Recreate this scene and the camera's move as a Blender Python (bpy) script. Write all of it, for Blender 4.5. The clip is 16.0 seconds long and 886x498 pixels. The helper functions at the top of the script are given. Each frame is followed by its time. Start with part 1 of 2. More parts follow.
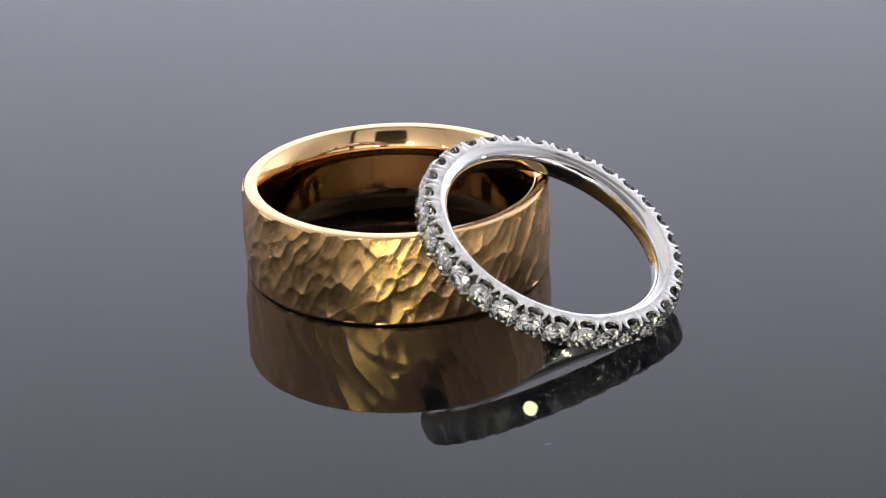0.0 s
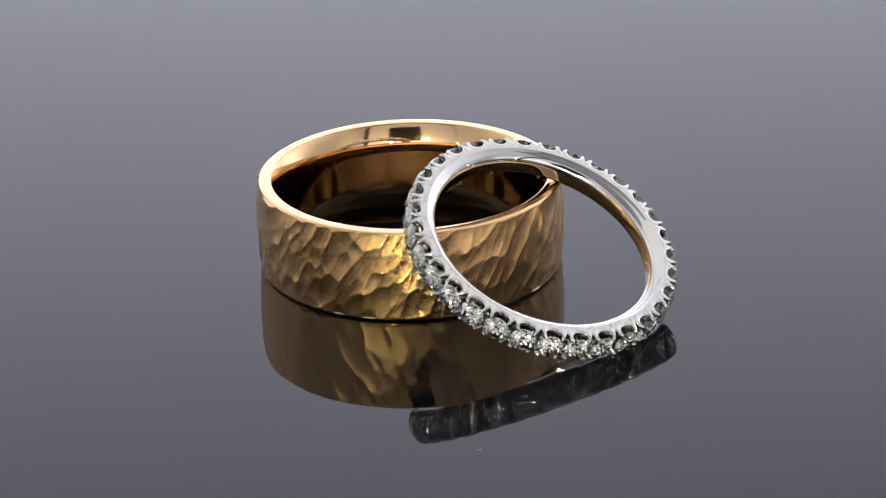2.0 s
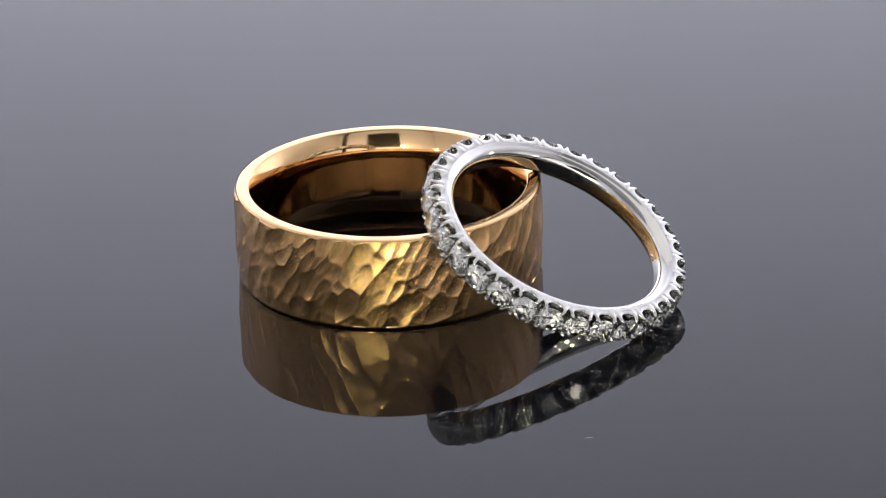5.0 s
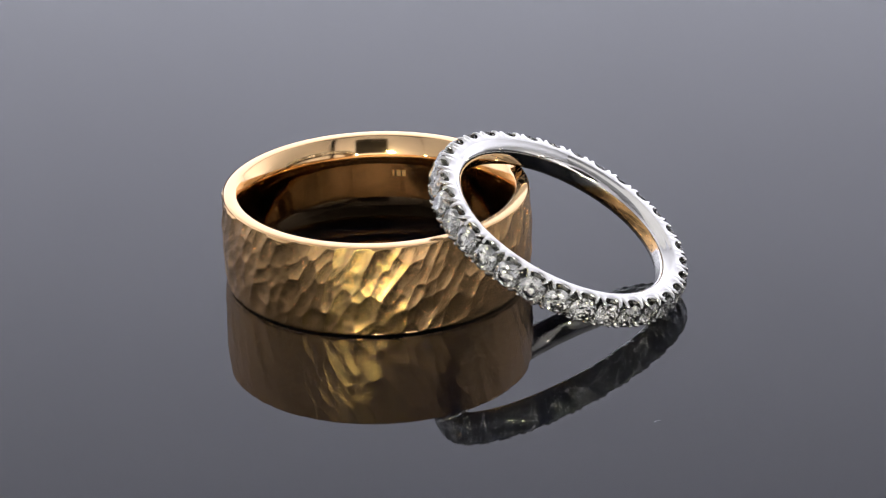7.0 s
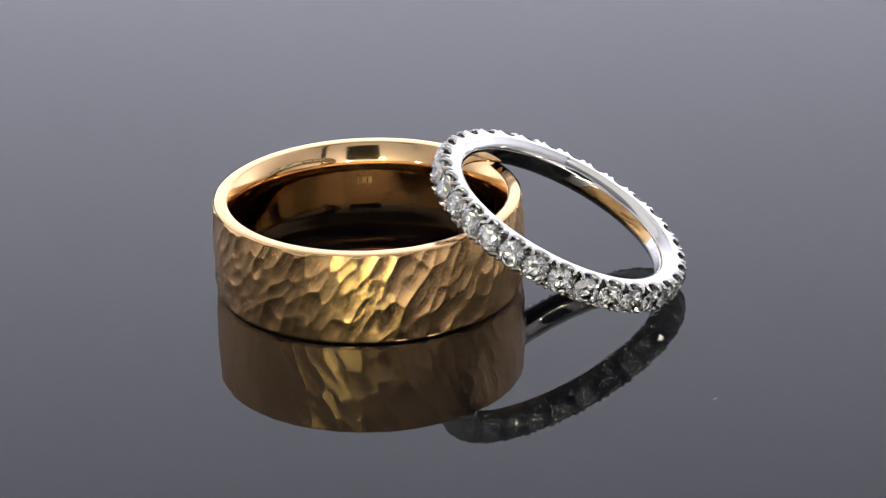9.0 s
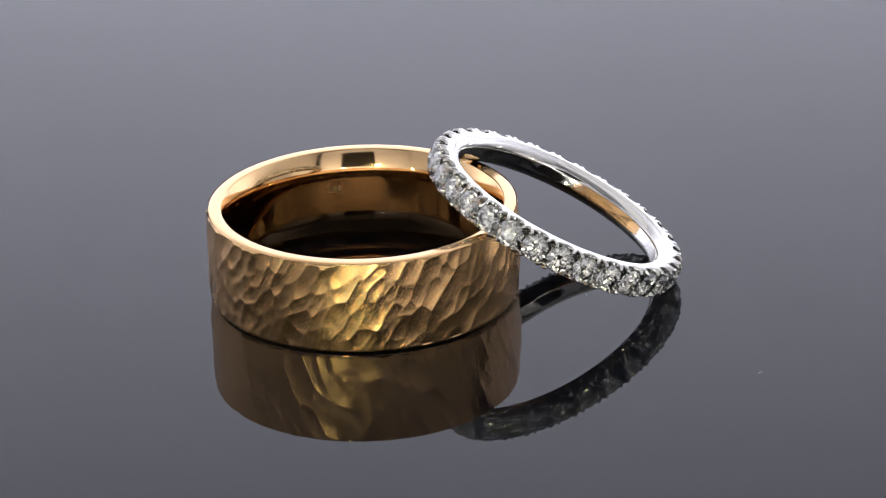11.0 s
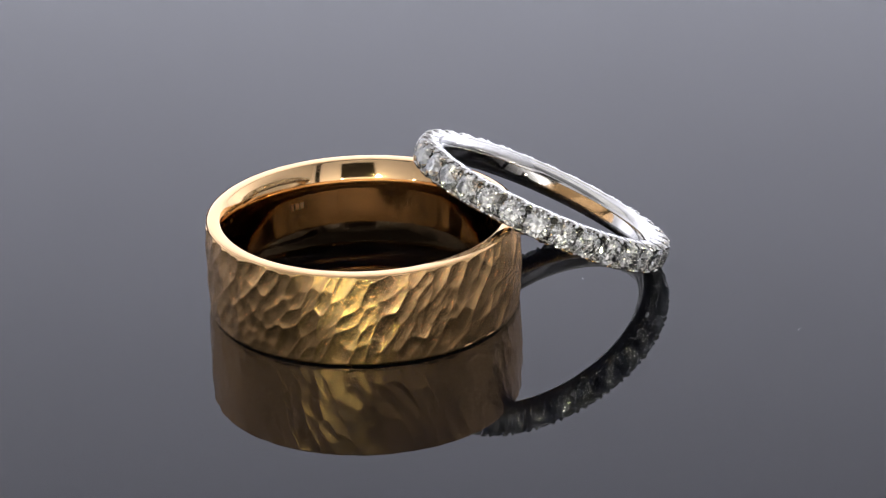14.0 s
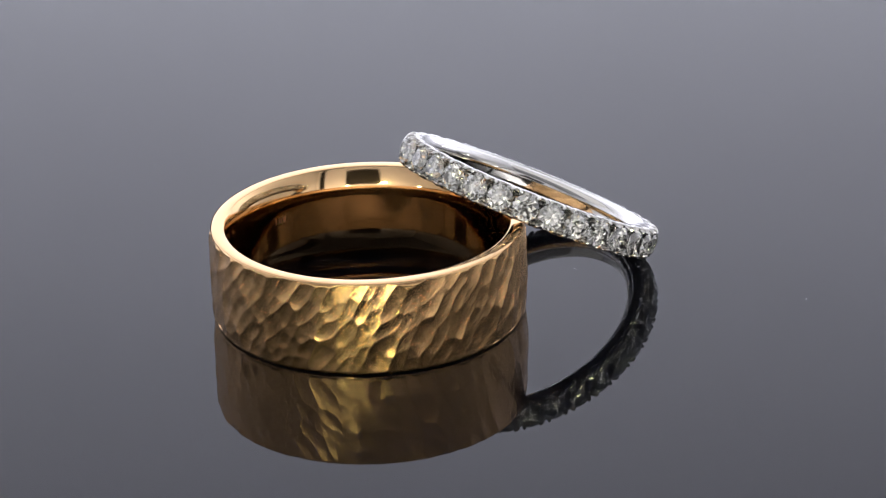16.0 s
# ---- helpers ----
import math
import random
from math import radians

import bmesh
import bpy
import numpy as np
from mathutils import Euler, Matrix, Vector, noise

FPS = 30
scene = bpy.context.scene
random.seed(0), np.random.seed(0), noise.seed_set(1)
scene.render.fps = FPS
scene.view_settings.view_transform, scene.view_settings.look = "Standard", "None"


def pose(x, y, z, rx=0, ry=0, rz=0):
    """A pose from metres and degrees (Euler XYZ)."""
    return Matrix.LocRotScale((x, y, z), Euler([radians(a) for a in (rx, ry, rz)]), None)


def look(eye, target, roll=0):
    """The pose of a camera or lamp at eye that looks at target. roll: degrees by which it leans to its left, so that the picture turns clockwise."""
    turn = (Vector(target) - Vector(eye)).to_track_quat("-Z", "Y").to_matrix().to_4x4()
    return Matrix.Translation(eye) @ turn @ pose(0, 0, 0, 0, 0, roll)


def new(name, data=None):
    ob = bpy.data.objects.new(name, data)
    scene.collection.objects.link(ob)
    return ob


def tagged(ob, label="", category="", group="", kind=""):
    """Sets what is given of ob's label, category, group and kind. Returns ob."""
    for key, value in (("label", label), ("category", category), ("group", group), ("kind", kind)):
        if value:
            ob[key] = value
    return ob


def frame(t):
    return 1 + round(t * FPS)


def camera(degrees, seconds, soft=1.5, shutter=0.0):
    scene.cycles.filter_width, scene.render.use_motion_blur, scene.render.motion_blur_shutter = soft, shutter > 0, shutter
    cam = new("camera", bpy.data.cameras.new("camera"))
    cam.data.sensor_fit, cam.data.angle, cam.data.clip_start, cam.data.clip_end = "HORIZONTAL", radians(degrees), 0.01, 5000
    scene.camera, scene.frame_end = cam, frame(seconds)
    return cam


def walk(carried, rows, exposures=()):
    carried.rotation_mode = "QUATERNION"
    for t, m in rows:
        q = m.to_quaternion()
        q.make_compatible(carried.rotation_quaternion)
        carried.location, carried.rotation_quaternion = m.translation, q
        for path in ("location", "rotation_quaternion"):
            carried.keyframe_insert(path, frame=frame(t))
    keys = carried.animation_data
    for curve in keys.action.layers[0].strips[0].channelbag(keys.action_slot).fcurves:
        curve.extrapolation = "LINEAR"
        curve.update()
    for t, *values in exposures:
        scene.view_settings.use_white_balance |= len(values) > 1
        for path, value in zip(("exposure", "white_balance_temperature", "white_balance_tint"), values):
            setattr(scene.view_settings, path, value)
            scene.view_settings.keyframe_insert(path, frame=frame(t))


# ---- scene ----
# ---- camera ----
MM = 0.001
cam = camera(16.19, 16.0, soft=1.2)
PITCH, FAR = radians(23.74), 224.3 * MM
AIM = Vector((-1.087 * MM, 7.426 * MM, 0.0))
EYE = AIM - FAR * Vector((0, math.cos(PITCH), -math.sin(PITCH)))
STAND = look(EYE, AIM, -1.39)
walk(cam, [(0.0, STAND), (16.0, STAND)], [(0.0, 0.02), (4.0, 0.02), (9.0, -0.03), (16.0, -0.08)])

# ---- light ----
world = bpy.data.worlds.new("dark_studio")
world.use_nodes = True
world.node_tree.nodes["Background"].inputs[0].default_value = (0.01, 0.01, 0.012, 1)
world.node_tree.nodes["Background"].inputs[1].default_value = 1.0
scene.world = world


def area_lamp(name, eye, target, wide, deep, watts, colour):
    data = bpy.data.lights.new(name, "AREA")
    data.shape, data.size, data.size_y, data.energy, data.color = "RECTANGLE", wide, deep, watts, colour
    ob = new(name, data)
    ob.matrix_world = look(eye, target)
    return ob


def bulb(name, eye, radius, watts, colour):
    data = bpy.data.lights.new(name, "POINT")
    data.shadow_soft_size, data.energy, data.color = radius, watts, colour
    ob = new(name, data)
    ob.location = eye
    return ob


area_lamp("softbox_light", (0.0, 0.20, 0.56), (0.0, 0.10, 0.0), 0.88, 0.44, 0.58, (1.0, 0.975, 0.96))
area_lamp("background_light", (0.0, 0.20, -0.045), (0.0, 0.49, 0.41), 0.70, 0.06, 6.1, (0.86, 0.875, 0.985))
area_lamp("front_light", (0.07, -0.28, -0.040), (0.09, -0.49, 0.03), 0.70, 0.06, 1.8, (1.0, 0.96, 0.93))
bulb("key_light", (-0.053, -0.198, 0.042), 0.0055, 0.37, (0.97, 1.0, 0.56))
bulb("low_light", (-0.054, -0.198, 0.010), 0.0075, 0.20, (0.97, 1.0, 0.56))
# a loose chain of small lamps round the table
for at in ((-0.012, -0.230, 0.014), (0.060, -0.215, 0.030), (0.150, -0.165, 0.016), (0.205, -0.010, 0.014), (0.150, 0.130, 0.012), (-0.150, -0.150, 0.022), (-0.205, -0.020, 0.014)):
    bulb("led_light", at, 0.004, 0.04, (1.0, 0.93, 0.80))


# ---- materials ----
def material(name):
    m = bpy.data.materials.new(name)
    m.use_nodes = True
    nt = m.node_tree
    return m, nt, nt.nodes["Principled BSDF"]


def node(nt, kind, **values):
    n = nt.nodes.new(kind)
    for key, value in values.items():
        n.inputs[key.replace("_", " ")].default_value = value
    return n


def ramp(nt, source, stops):
    n = nt.nodes.new("ShaderNodeValToRGB")
    while len(n.color_ramp.elements) < len(stops):
        n.color_ramp.elements.new(0.5)
    for e, (at, value) in zip(n.color_ramp.elements, stops):
        e.position, e.color = at, (*value, 1) if len(value) == 3 else value
    nt.links.new(source, n.inputs[0])
    return n.outputs[0]


def grey(v):
    return (v, v, v)


def gold_hammered():
    """Satin gold: fine lines along each chisel stroke, and a dust of grain."""
    m, nt, b = material("gold_satin")
    b.inputs["Metallic"].default_value = 1
    uv = nt.nodes.new("ShaderNodeUVMap")
    uv.uv_map = "strokes"
    turn = nt.nodes.new("ShaderNodeMapping")
    turn.inputs["Rotation"].default_value = (0, 0, radians(30))
    turn2 = nt.nodes.new("ShaderNodeMapping")
    turn2.inputs["Scale"].default_value = (9, 0.6, 1)
    nt.links.new(uv.outputs[0], turn.inputs[0])
    nt.links.new(turn.outputs[0], turn2.inputs[0])
    lines = node(nt, "ShaderNodeTexNoise", Scale=1.0, Detail=4.0, Roughness=0.65)
    nt.links.new(turn2.outputs[0], lines.inputs["Vector"])
    grain = node(nt, "ShaderNodeTexNoise", Scale=7.0, Detail=4.0, Roughness=0.75)
    nt.links.new(uv.outputs[0], grain.inputs["Vector"])
    tone = node(nt, "ShaderNodeTexNoise", Scale=0.55, Detail=2.0)
    nt.links.new(uv.outputs[0], tone.inputs["Vector"])
    nt.links.new(ramp(nt, tone.outputs[0], [(0.3, (0.67, 0.40, 0.175)), (0.7, (0.74, 0.46, 0.21))]), b.inputs["Base Color"])
    nt.links.new(ramp(nt, grain.outputs[0], [(0.3, grey(0.215)), (0.7, grey(0.25))]), b.inputs["Roughness"])
    along = nt.nodes.new("ShaderNodeTangent")
    along.direction_type, along.uv_map = "UV_MAP", "strokes"
    nt.links.new(along.outputs[0], b.inputs["Tangent"])
    b.inputs["Anisotropic"].default_value, b.inputs["Anisotropic Rotation"].default_value = 0.78, 0.25
    b1 = node(nt, "ShaderNodeBump", Strength=0.45, Distance=0.00006)
    b2 = node(nt, "ShaderNodeBump", Strength=0.06, Distance=0.00003)
    nt.links.new(lines.outputs[0], b1.inputs["Height"])
    nt.links.new(grain.outputs[0], b2.inputs["Height"])
    nt.links.new(b1.outputs[0], b2.inputs["Normal"])
    nt.links.new(b2.outputs[0], b.inputs["Normal"])
    return m


def polished(name, colour, low, high):
    """A polished metal with faint buffing streaks round the ring."""
    m, nt, b = material(name)
    b.inputs["Metallic"].default_value = 1
    b.inputs["Base Color"].default_value = (*colour, 1)
    tex = nt.nodes.new("ShaderNodeTexCoord")
    n = node(nt, "ShaderNodeTexNoise", Scale=900.0, Detail=3.0)
    nt.links.new(tex.outputs["Object"], n.inputs["Vector"])
    nt.links.new(ramp(nt, n.outputs[0], [(0.35, grey(low)), (0.7, grey(high))]), b.inputs["Roughness"])
    return m


def diamond_stone():
    """Colourless diamond."""
    m = bpy.data.materials.new("diamond")
    m.use_nodes = True
    nt = m.node_tree
    nt.nodes.remove(nt.nodes["Principled BSDF"])
    g = node(nt, "ShaderNodeBsdfGlass", Color=(1.0, 0.996, 0.965, 1), Roughness=0.0, IOR=2.418)
    nt.links.new(g.outputs[0], nt.nodes["Material Output"].inputs["Surface"])
    return m


def black_acrylic():
    """Black acrylic: near black under a clear gloss, with fine wiping marks."""
    m, nt, b = material("black_acrylic")
    b.inputs["Base Color"].default_value = (0.003, 0.0034, 0.0055, 1)
    b.inputs["IOR"].default_value = 1.31
    tex = nt.nodes.new("ShaderNodeTexCoord")
    n = node(nt, "ShaderNodeTexNoise", Scale=28.0, Detail=4.0)
    nt.links.new(tex.outputs["Object"], n.inputs["Vector"])
    nt.links.new(ramp(nt, n.outputs[0], [(0.35, grey(0.012)), (0.75, grey(0.03))]), b.inputs["Roughness"])
    return m


def cloth(name, colour, spread=0.06):
    """Matt woven cloth."""
    m, nt, b = material(name)
    b.inputs["Roughness"].default_value = 0.95
    tex = nt.nodes.new("ShaderNodeTexCoord")
    n = node(nt, "ShaderNodeTexNoise", Scale=7.0, Detail=3.0)
    w = node(nt, "ShaderNodeTexNoise", Scale=600.0, Detail=2.0)
    nt.links.new(tex.outputs["Object"], n.inputs["Vector"])
    nt.links.new(tex.outputs["Object"], w.inputs["Vector"])
    low = tuple(max(0.0, c - spread) for c in colour)
    nt.links.new(ramp(nt, n.outputs[0], [(0.3, low), (0.7, colour)]), b.inputs["Base Color"])
    bump = node(nt, "ShaderNodeBump", Strength=0.2, Distance=0.0003)
    nt.links.new(w.outputs[0], bump.inputs["Height"])
    nt.links.new(bump.outputs[0], b.inputs["Normal"])
    return m


M_SATIN = gold_hammered()
M_GOLD = polished("gold_polished", (0.885, 0.58, 0.29), 0.055, 0.12)
M_WHITE = polished("white_gold_polished", (0.72, 0.70, 0.645), 0.04, 0.09)
M_STAMP = polished("gold_frosted", (0.95, 0.66, 0.36), 0.36, 0.5)
M_STONE = diamond_stone()
M_ACRYLIC = black_acrylic()
M_LINT = cloth("lint_fibre", (0.35, 0.35, 0.36))
M_TENT = cloth("tent_cloth", (0.80, 0.80, 0.84))
# grey of the added roof, picked for how much light it throws back
M_BOUNCE = cloth("bounce_roof_cloth", (0.32, 0.32, 0.33))
M_DARK = cloth("dark_cloth", (0.022, 0.021, 0.02), 0.008)



# ---- mesh helpers ----
def finish(name, mesh, mat, parent=None, label="", smooth=True, sharp=40):
    mesh.materials.append(mat)
    if smooth:
        mesh.polygons.foreach_set("use_smooth", [True] * len(mesh.polygons))
        mesh.set_sharp_from_angle(angle=radians(sharp))
    ob = new(name, mesh)
    if parent is not None:
        ob.parent = parent
    return tagged(ob, label) if label else ob


def part(name, bm, mat, parent, label="", smooth=True, sharp=40):
    bmesh.ops.recalc_face_normals(bm, faces=bm.faces)
    mesh = bpy.data.meshes.new(name)
    bm.to_mesh(mesh)
    bm.free()
    return finish(name, mesh, mat, parent, label, smooth, sharp)


def grid_mesh(name, points, closed_u=True, closed_v=False, uv=None):
    """A mesh over a grid of points (rows u, columns v, 3)."""
    nu, nv = points.shape[:2]
    iu, iv = np.meshgrid(np.arange(nu if closed_u else nu - 1), np.arange(nv if closed_v else nv - 1), indexing="ij")
    ju, jv = (iu + 1) % nu, (iv + 1) % nv
    quads = np.stack([iu * nv + iv, ju * nv + iv, ju * nv + jv, iu * nv + jv], -1).reshape(-1, 4)
    mesh = bpy.data.meshes.new(name)
    mesh.from_pydata(points.reshape(-1, 3).tolist(), [], quads.tolist())
    if uv is not None:
        layer = mesh.uv_layers.new(name="strokes")
        cu = np.stack([iu, iu + 1, iu + 1, iu], -1).reshape(-1)
        cv = np.stack([iv, iv, iv + 1, iv + 1], -1).reshape(-1)
        layer.data.foreach_set("uv", np.stack([cu * uv[0], uv[1][cv]], -1).astype(np.float32).reshape(-1))
    mesh.update()
    return mesh


def lathe(name, profile, steps):
    """Turns a closed profile of (radius, height) round z."""
    a = np.linspace(0, 2 * math.pi, steps, endpoint=False)
    p = np.array(profile)
    pts = np.stack([np.cos(a)[:, None] * p[None, :, 0], np.sin(a)[:, None] * p[None, :, 0], np.repeat(p[None, :, 1], steps, 0)], -1)
    return grid_mesh(name, pts, True, True)


def box(bm, lo, hi, bevel=0.0):
    r = bmesh.ops.create_cube(bm, size=1)
    for v in r["verts"]:
        v.co = Vector([lo[i] + (v.co[i] + 0.5) * (hi[i] - lo[i]) for i in range(3)])
    if bevel:
        es = list({e for v in r["verts"] for e in v.link_edges})
        bmesh.ops.bevel(bm, geom=es, offset=bevel, segments=3, affect="EDGES", profile=0.5)


# ---- the studio tent round the table ----
def tent():
    def wall(name, lo, hi, mat, label, category="wall"):
        bm = bmesh.new()
        box(bm, lo, hi)
        tagged(part(name, bm, mat, None, smooth=False), label, category, kind="structure")
    wall("floor", (-0.47, -0.50, -0.072), (0.47, 0.50, -0.062), M_DARK, "black cloth on the studio floor", "floor")
    wall("wall_back", (-0.47, 0.49, -0.062), (0.47, 0.50, 0.60), M_TENT, "white cloth backdrop of a photo tent")
    for x in (-0.47, 0.46):
        wall("wall_side", (x, -0.50, -0.062), (x + 0.01, 0.49, 0.60), M_TENT, "white cloth side wall of a photo tent")
    # the front has a slot for the lens and a gap beside a seam, closed behind with dark cloth
    front = "white cloth front of a photo tent"
    for x0, x1, z0, z1 in ((-0.46, -0.10, -0.062, 0.60), (0.16, 0.36, -0.062, 0.60), (0.425, 0.46, -0.062, 0.60), (-0.10, 0.16, 0.39, 0.60), (-0.10, 0.16, -0.062, 0.07)):
        wall("wall_front", (x0, -0.50, z0), (x1, -0.49, z1), M_TENT, front)
    wall("wall_slot", (-0.13, -0.53, 0.04), (0.19, -0.52, 0.42), M_DARK, "black cloth behind the slot of a photo tent")
    wall("wall_gap", (0.33, -0.53, -0.062), (0.46, -0.52, 0.60), M_DARK, "black cloth behind the seam of a photo tent")
    # unseen roof, added so a middling bounce reaches stones and ring insides
    wall("ceiling", (-0.47, -0.50, 0.60), (0.47, 0.50, 0.61), M_BOUNCE, "unseen grey cloth roof added to set the bounced light", "ceiling")


# ---- turntable ----
def turntable():
    disc = lathe("turntable", [(0.0004, 0), (0.11, 0), (0.122, 0), (0.1238, 0), (0.1246, -0.0003), (0.125, -0.0011), (0.125, -0.0069), (0.1246, -0.0077), (0.1238, -0.008), (0.0004, -0.008)], 192)
    top = finish("turntable", disc, M_ACRYLIC)
    tagged(top, "glossy black acrylic turntable disc under two rings", "turntable")
    foot = lathe("base", [(0.0004, -0.0085), (0.080, -0.0085), (0.088, -0.014), (0.090, -0.058), (0.088, -0.062), (0.0004, -0.062)], 96)
    finish("base", foot, M_DARK, top, "matt black turntable base")
    return top


# ---- gold ring ----
G_R, G_H = 10.76, 6.63


def hammered_height(nu, zs, rng):
    """Depth of the chisel strokes over the outside, in mm: leaning scoops that cut into one another."""
    girth = 2 * math.pi * G_R
    depth = np.full((nu, len(zs)), -0.03)
    lean = radians(30)
    rows, across = 7, 76
    for row in range(rows):
        for k in range(across):
            u0 = (k + 0.5 * (row % 2) + rng.uniform(-0.24, 0.24)) * girth / across
            z0 = G_H - 0.85 - row * 1.12 + rng.uniform(-0.42, 0.42)
            a = lean + rng.normal(0, 0.09)
            long, deep, hollow = rng.uniform(1.1, 1.7), rng.normal(0.125, 0.013), rng.uniform(0.16, 0.32)
            tip, side = rng.normal(0.0, 0.045), rng.normal(0.0, 0.10)
            span = 2.6
            i0 = int((u0 - span) / girth * nu)
            idx = np.arange(i0, i0 + int(2 * span / girth * nu))
            du = (idx * girth / nu - u0)[:, None]
            dz = (zs - z0)[None, :]
            s, c = math.sin(a), math.cos(a)
            al, ac = du * s + dz * c, du * c - dz * s
            scoop = deep - 0.085 * np.abs(al / long) ** 3 - hollow * ac ** 2 - tip * al + side * ac
            sel = idx % nu
            depth[sel] = np.maximum(depth[sel], scoop)
    missed = depth < 0
    depth = np.maximum(depth, 0)
    # what the chisel missed keeps the lathe's fine level lines
    return np.where(missed, rng.normal(0, 0.005, len(zs))[None, :], depth)


def gold_ring():
    ring = new("gold_ring")
    tagged(ring, "wide yellow gold band with a hammered satin outside", "ring")
    rng = np.random.default_rng(7)
    nu, nz = 2400, 200
    zs = np.linspace(0.20, G_H - 0.07, nz)
    cut = hammered_height(nu, zs, rng)
    a = np.arange(nu) * 2 * math.pi / nu
    r = G_R + 0.235 - cut - 0.17 * ((zs - G_H / 2) / (G_H / 2))[None, :] ** 2
    r = np.minimum(r, (G_R - 0.10 + 0.9 * (G_H - zs))[None, :])
    r = np.minimum(r, (G_R - 0.08 + 0.7 * (zs - 0.20))[None, :])
    pts = np.stack([np.cos(a)[:, None] * r, np.sin(a)[:, None] * r, np.repeat(zs[None], nu, 0)], -1) * MM
    mesh = grid_mesh("hammered_face", pts, True, False, uv=(2 * math.pi * G_R / nu, zs))
    finish("hammered_face", mesh, M_SATIN, ring, "satin gold face with leaning chisel marks", sharp=180)
    # polished rims, the domed inside, and the rounded foot
    lip, inner, slope, depth = G_R - 0.06, 9.80, 0.62, 2.0
    bore = [(inner + 0.10, 0.0), (inner + 0.03, 0.015), (inner, 0.05)]
    for k in range(1, 17):
        bore.append((inner - slope + slope * (1 - k / 16) ** 2, 0.05 + depth * k / 16))
    bore += [(inner - slope, 2.2), (inner - slope, G_H / 2)]
    foot = [(10.30, 0.30), (lip - 0.05, 0.27), (lip - 0.03, 0.20)]
    for k in range(1, 7):
        q = radians(15 * k)
        foot.append((lip - 0.03 - 0.22 * (1 - math.cos(q)), 0.20 * (1 - math.sin(q))))
    rim = [(10.30, 0.25), (lip - 0.03, 0.17), (lip - 0.02, 0.10), (lip - 0.07, 0.045), (lip - 0.15, 0.012), (lip - 0.22, 0.0)]
    prof = foot + bore + [(x, G_H - z) for x, z in bore[:-1][::-1]] + [(x, G_H - z) for x, z in rim[::-1]]
    mesh = lathe("polished_inside", [(x * MM, z * MM) for x, z in prof[::-1]], 720)
    finish("polished_inside", mesh, M_GOLD, ring, "mirror-polished gold rims and domed inside", sharp=180)
    # a worn stamp on the inside: three short bars
    bm = bmesh.new()
    wall = (inner - slope) * MM
    for k, wide in enumerate((0.14, 0.30, 0.26)):
        q = radians(51) - (k - 1) * 0.042
        r = bmesh.ops.create_cube(bm, size=1)
        bmesh.ops.transform(bm, verts=r["verts"], matrix=pose(math.cos(q) * wall, math.sin(q) * wall, 3.9 * MM, 0, 0, math.degrees(q)) @ Matrix.Diagonal((0.014 * MM, wide * MM, 0.48 * MM, 1)))
    part("stamp", bm, M_STAMP, ring, "small worn stamp marks", smooth=False)
    return ring


# ---- diamond ring ----
STONES, D_W, D_IN = 31, 1.07, 7.62
GIRDLE = 9.35


def brilliant(radius):
    """A round brilliant with its table towards +z and its girdle at z = 0."""
    bm = bmesh.new()
    rt, ch, pd, gt = 0.56 * radius, 0.31 * radius, 0.86 * radius, 0.03 * radius
    rm, rp = 0.80 * radius, 0.24 * radius
    c8 = math.cos(math.pi / 8)

    def ringv(n, r, z, off=0.0):
        return [bm.verts.new((r * math.cos(2 * math.pi * (k + off) / n), r * math.sin(2 * math.pi * (k + off) / n), z)) for k in range(n)]
    tab = ringv(8, rt, ch + gt)
    mids = ringv(8, rm, gt + ch * (1 - (rm * c8 - rt) / (radius - rt)), 0.5)
    g1, g0 = ringv(16, radius, gt), ringv(16, radius, -gt)
    low = ringv(8, rp, -gt - pd * (1 - rp * c8 / radius), 0.5)
    tip = bm.verts.new((0, 0, -gt - pd))
    bm.faces.new(tab)
    for k in range(8):
        n = (k + 1) % 8
        bm.faces.new((tab[k], mids[k], tab[n]))
        bm.faces.new((tab[k], mids[k - 1], g1[2 * k], mids[k]))
        bm.faces.new((mids[k], g1[2 * k], g1[2 * k + 1]))
        bm.faces.new((mids[k], g1[2 * k + 1], g1[(2 * k + 2) % 16]))
        bm.faces.new((tip, low[k], g0[2 * k], low[k - 1]))
        bm.faces.new((low[k], g0[2 * k + 1], g0[2 * k]))
        bm.faces.new((low[k], g0[(2 * k + 2) % 16], g0[2 * k + 1]))
    for k in range(16):
        bm.faces.new((g1[k], g0[k], g0[(k + 1) % 16], g1[(k + 1) % 16]))
    bmesh.ops.recalc_face_normals(bm, faces=bm.faces)
    mesh = bpy.data.meshes.new("stone")
    bm.to_mesh(mesh)
    bm.free()
    mesh.materials.append(M_STONE)
    return mesh


def claw():
    """A tapered claw that stands along z and bends over towards +x."""
    rings = []
    for k in range(9):
        t = k / 8
        z = -0.40 + 0.60 * t
        r = 0.158 * (1 - 0.1 * t) * (1 if t < 0.7 else math.sqrt(max(0.02, 1 - ((t - 0.7) / 0.3) ** 2)))
        x = 0.20 * t * t
        rings.append([(x + r * math.cos(q * math.pi / 4), r * 0.9 * math.sin(q * math.pi / 4), z) for q in range(8)])
    mesh = grid_mesh("claw", np.array(rings) * MM, False, True)
    mesh.materials.append(M_WHITE)
    mesh.polygons.foreach_set("use_smooth", [True] * len(mesh.polygons))
    return mesh


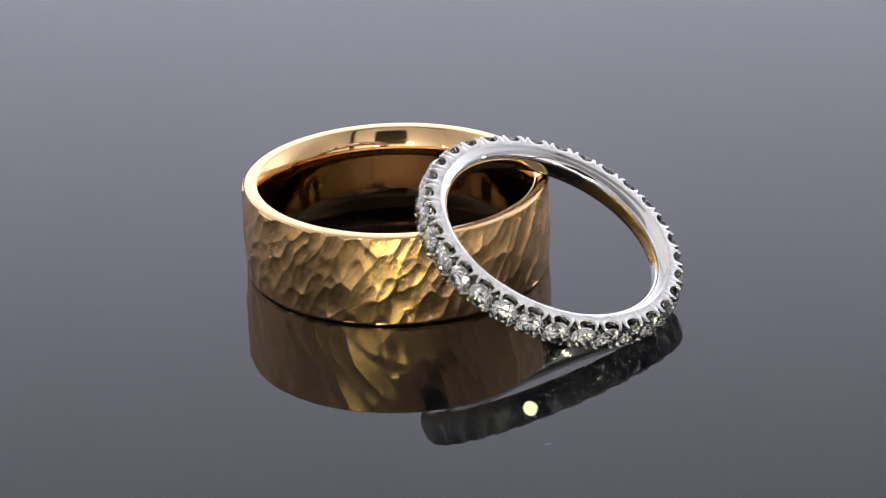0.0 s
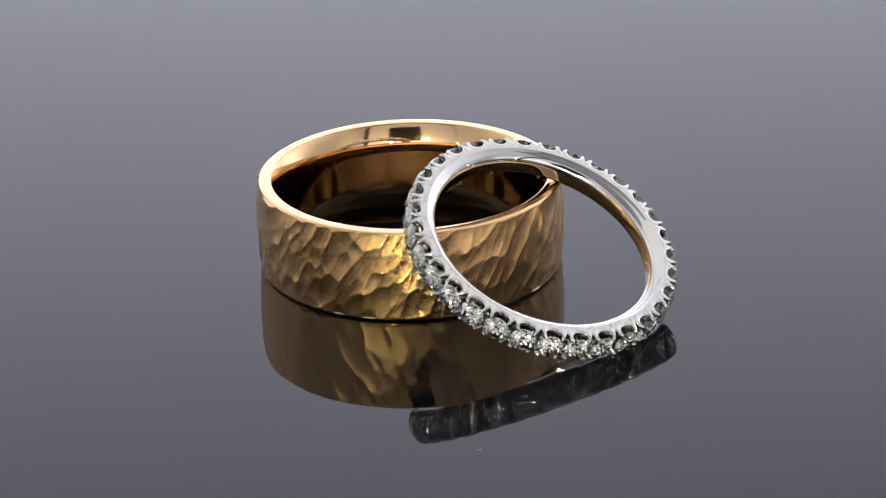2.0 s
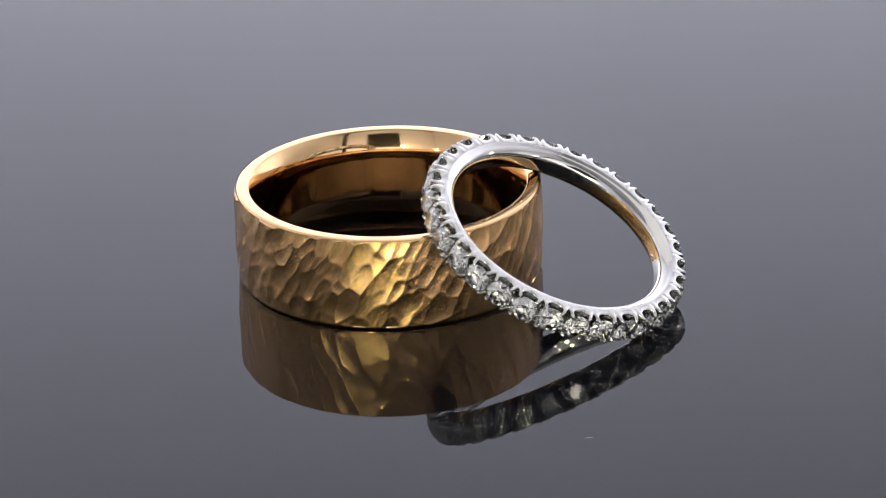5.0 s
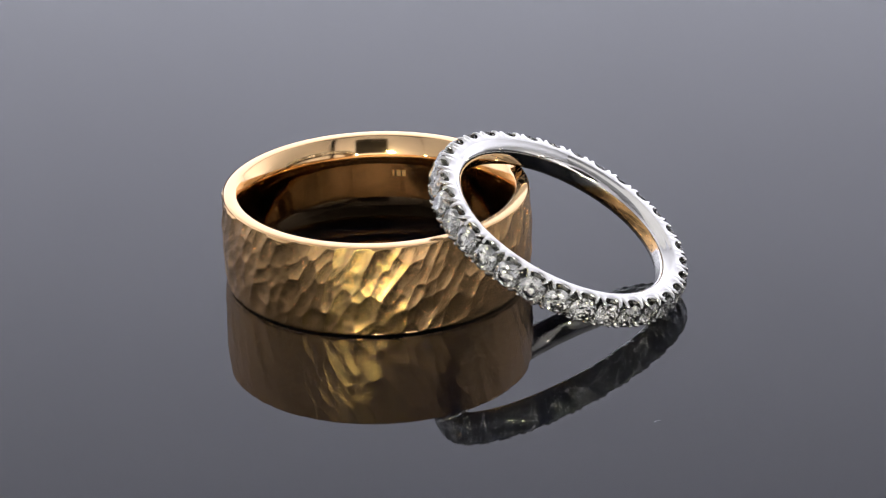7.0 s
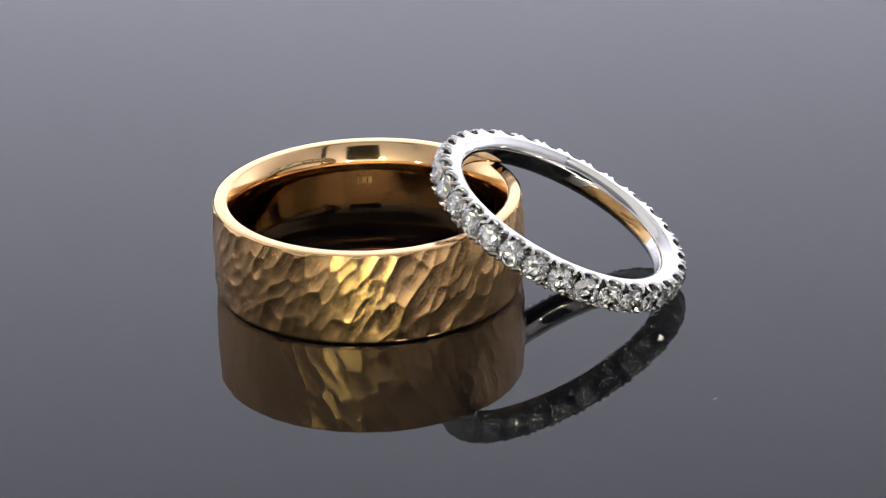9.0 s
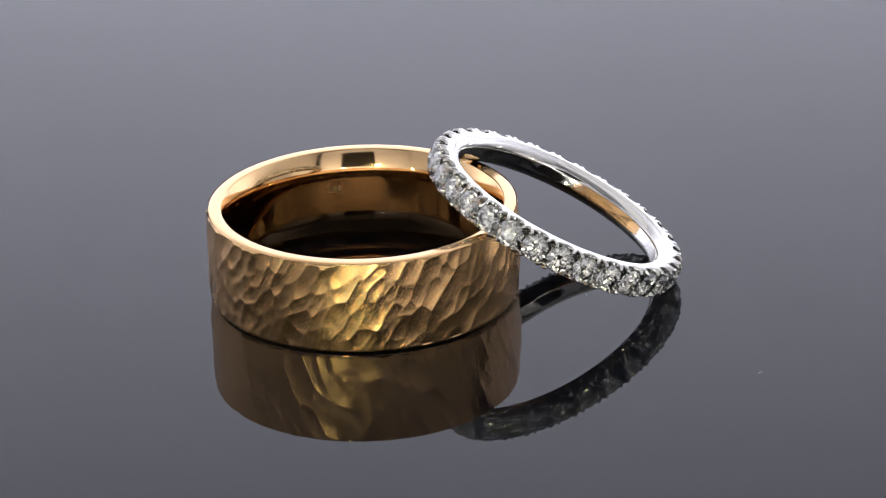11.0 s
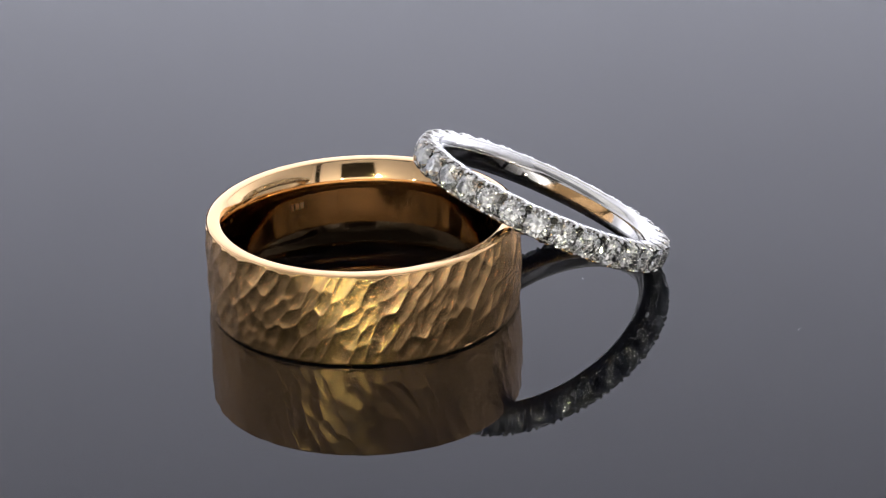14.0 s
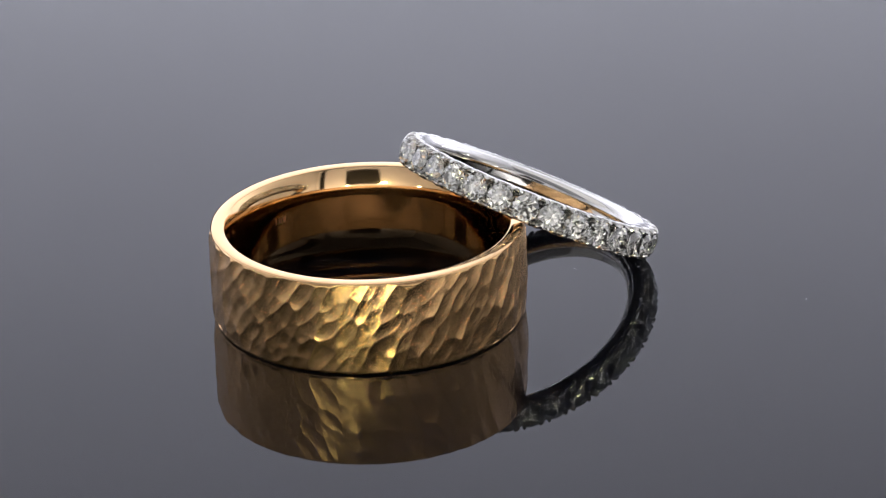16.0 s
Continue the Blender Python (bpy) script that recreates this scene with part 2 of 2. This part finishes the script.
def diamond_ring():
    ring = new("diamond_ring")
    tagged(ring, "white gold eternity ring of round diamonds leaning on a gold ring", "ring")
    per = 40
    nu = STONES * per
    a = np.arange(nu) * 2 * math.pi / nu
    f = np.abs(((np.arange(nu) / per) % 1) - 0.5) * 2          # 1 between stones, 0 under a stone
    # round notches under the stones, and a V cut that splits each post in two claws
    u = np.clip(f / 0.66, 0, 1)
    out = np.where(f < 0.66, 8.79 + 0.58 * (1 - np.sqrt(np.clip(1 - u ** 2.1, 0, 1))), 9.37)
    out = out - 0.42 * np.clip((f - 0.74) / 0.26, 0, 1)
    half = [(D_IN, 0.0, 0)]
    for k in range(10):
        q = radians(80) * k / 9
        half.append((D_IN + 0.76 * (1 - math.cos(q)), 0.28 + 0.69 * math.sin(q), 0))
    half += [(8.33, D_W - 0.01, 0), (8.37, D_W, 0), (-0.12, D_W - 0.005, 1), (-0.04, D_W - 0.03, 1), (0.0, D_W - 0.08, 1), (0.0, 0.70, 1), (-0.05, 0.66, 1), (8.55, 0.58, 0), (8.47, 0.48, 0), (8.44, 0.0, 0)]
    full = half + [(x, -z, m) for x, z, m in half[1:-1][::-1]]
    pts = np.zeros((nu, len(full), 3))
    for j, (x, z, m) in enumerate(full):
        r = out + x if m else np.full(nu, x)
        pts[:, j] = np.stack([np.cos(a) * r, np.sin(a) * r, np.full(nu, z)], -1)
    mesh = grid_mesh("band", pts * MM, True, True)
    finish("band", mesh, M_WHITE, ring, "polished white gold band with scalloped edges", sharp=38)
    stone, prong = brilliant(0.932 * MM), claw()
    for k in range(STONES):
        q = 2 * math.pi * (k + 0.5) / STONES
        ob = new("stone", stone)
        ob.parent = ring
        ob.matrix_basis = Matrix.Rotation(q, 4, "Z") @ Matrix.Translation((GIRDLE * MM, 0, 0)) @ Matrix.Rotation(math.pi / 2, 4, "Y") @ Matrix.Rotation(random.uniform(0, 0.8), 4, "Z")
        for side in (-1, 1):
            for lean in (-1, 1):
                p = new("prong", prong)
                p.parent = ring
                qq = q + math.pi / STONES + lean * 0.0245
                # local: z outwards, x towards the stone
                to_stone = Matrix.Rotation(qq, 4, "Z") @ Matrix.Translation((9.32 * MM, 0, side * 0.93 * MM)) @ Matrix(((0, 0, 1, 0), (0, 1, 0, 0), (-1, 0, 0, 0), (0, 0, 0, 1)))
                p.matrix_basis = to_stone @ Matrix.Rotation(math.atan2(lean * 1.0, side * 0.6), 4, "Z")
    return ring


# ---- lint ----
def lint(length, bend, thick):
    """A fibre that lies on the table."""
    rings = []
    for k in range(9):
        t = k / 8 - 0.5
        r = thick * (1 - 0.8 * abs(2 * t) ** 3)
        rings.append([(t * length, bend * (1 - 4 * t * t) + r * math.cos(q * math.pi / 3), thick + r * math.sin(q * math.pi / 3)) for q in range(6)])
    ob = finish("lint", grid_mesh("lint", np.array(rings) * MM, False, True), M_LINT)
    return tagged(ob, "tiny pale lint fibre on the black turntable", "lint", group="lint on the turntable")


# ---- build ----
tent()
table = turntable()
gold = gold_ring()
band = diamond_ring()
fibre, crumb = lint(0.55, 0.08, 0.011), lint(0.40, 0.05, 0.010)

SPIN, TURN_BACK, REST = 5.872, 1.95, 0.195
GOLD_AT = (-3.215 * MM, 5.83 * MM)
down, tilt, roll = radians(-49.0), radians(27.3), radians(3.44)
e1 = Vector((math.cos(down) * math.cos(tilt), math.sin(down) * math.cos(tilt), -math.sin(tilt)))
e2 = Vector((-math.sin(down), math.cos(down), 0))
e3 = e1.cross(e2)
LEAN = Matrix((e1, e2, e3)).transposed().to_4x4() @ Matrix.Rotation(roll, 4, "Z")


def lowest(ob, turn):
    """How far the parts of a thing reach below its origin when it is turned."""
    return min((turn @ p.matrix_basis @ v.co).z for p in ob.children for v in p.data.vertices)


RING_AT = Matrix.Translation((5.468 * MM, -4.382 * MM, -lowest(band, LEAN) - 0.02 * MM)) @ LEAN


def motions():
    """The table turns one way, rests for a moment and turns back; the rings ride on it."""
    times = sorted({round(k * 0.2, 3) for k in range(81)} - {1.8, 2.0} | {1.7, 1.75, 1.8, 1.85, 2.05, 2.1, 2.15})
    spin = [(t, Matrix.Rotation(radians(SPIN * max(abs(t - TURN_BACK), REST)), 4, "Z")) for t in times]
    walk(table, spin)
    walk(gold, [(t, m @ pose(*GOLD_AT, 0)) for t, m in spin])
    walk(fibre, [(t, m @ pose(0.44 * MM, -24.1 * MM, 0, 0, 0, -5)) for t, m in spin])
    walk(crumb, [(t, m @ pose(4.45 * MM, -7.7 * MM, 0, 0, 0, 50)) for t, m in spin])
    walk(band, [(t, m @ RING_AT) for t, m in spin])


motions()
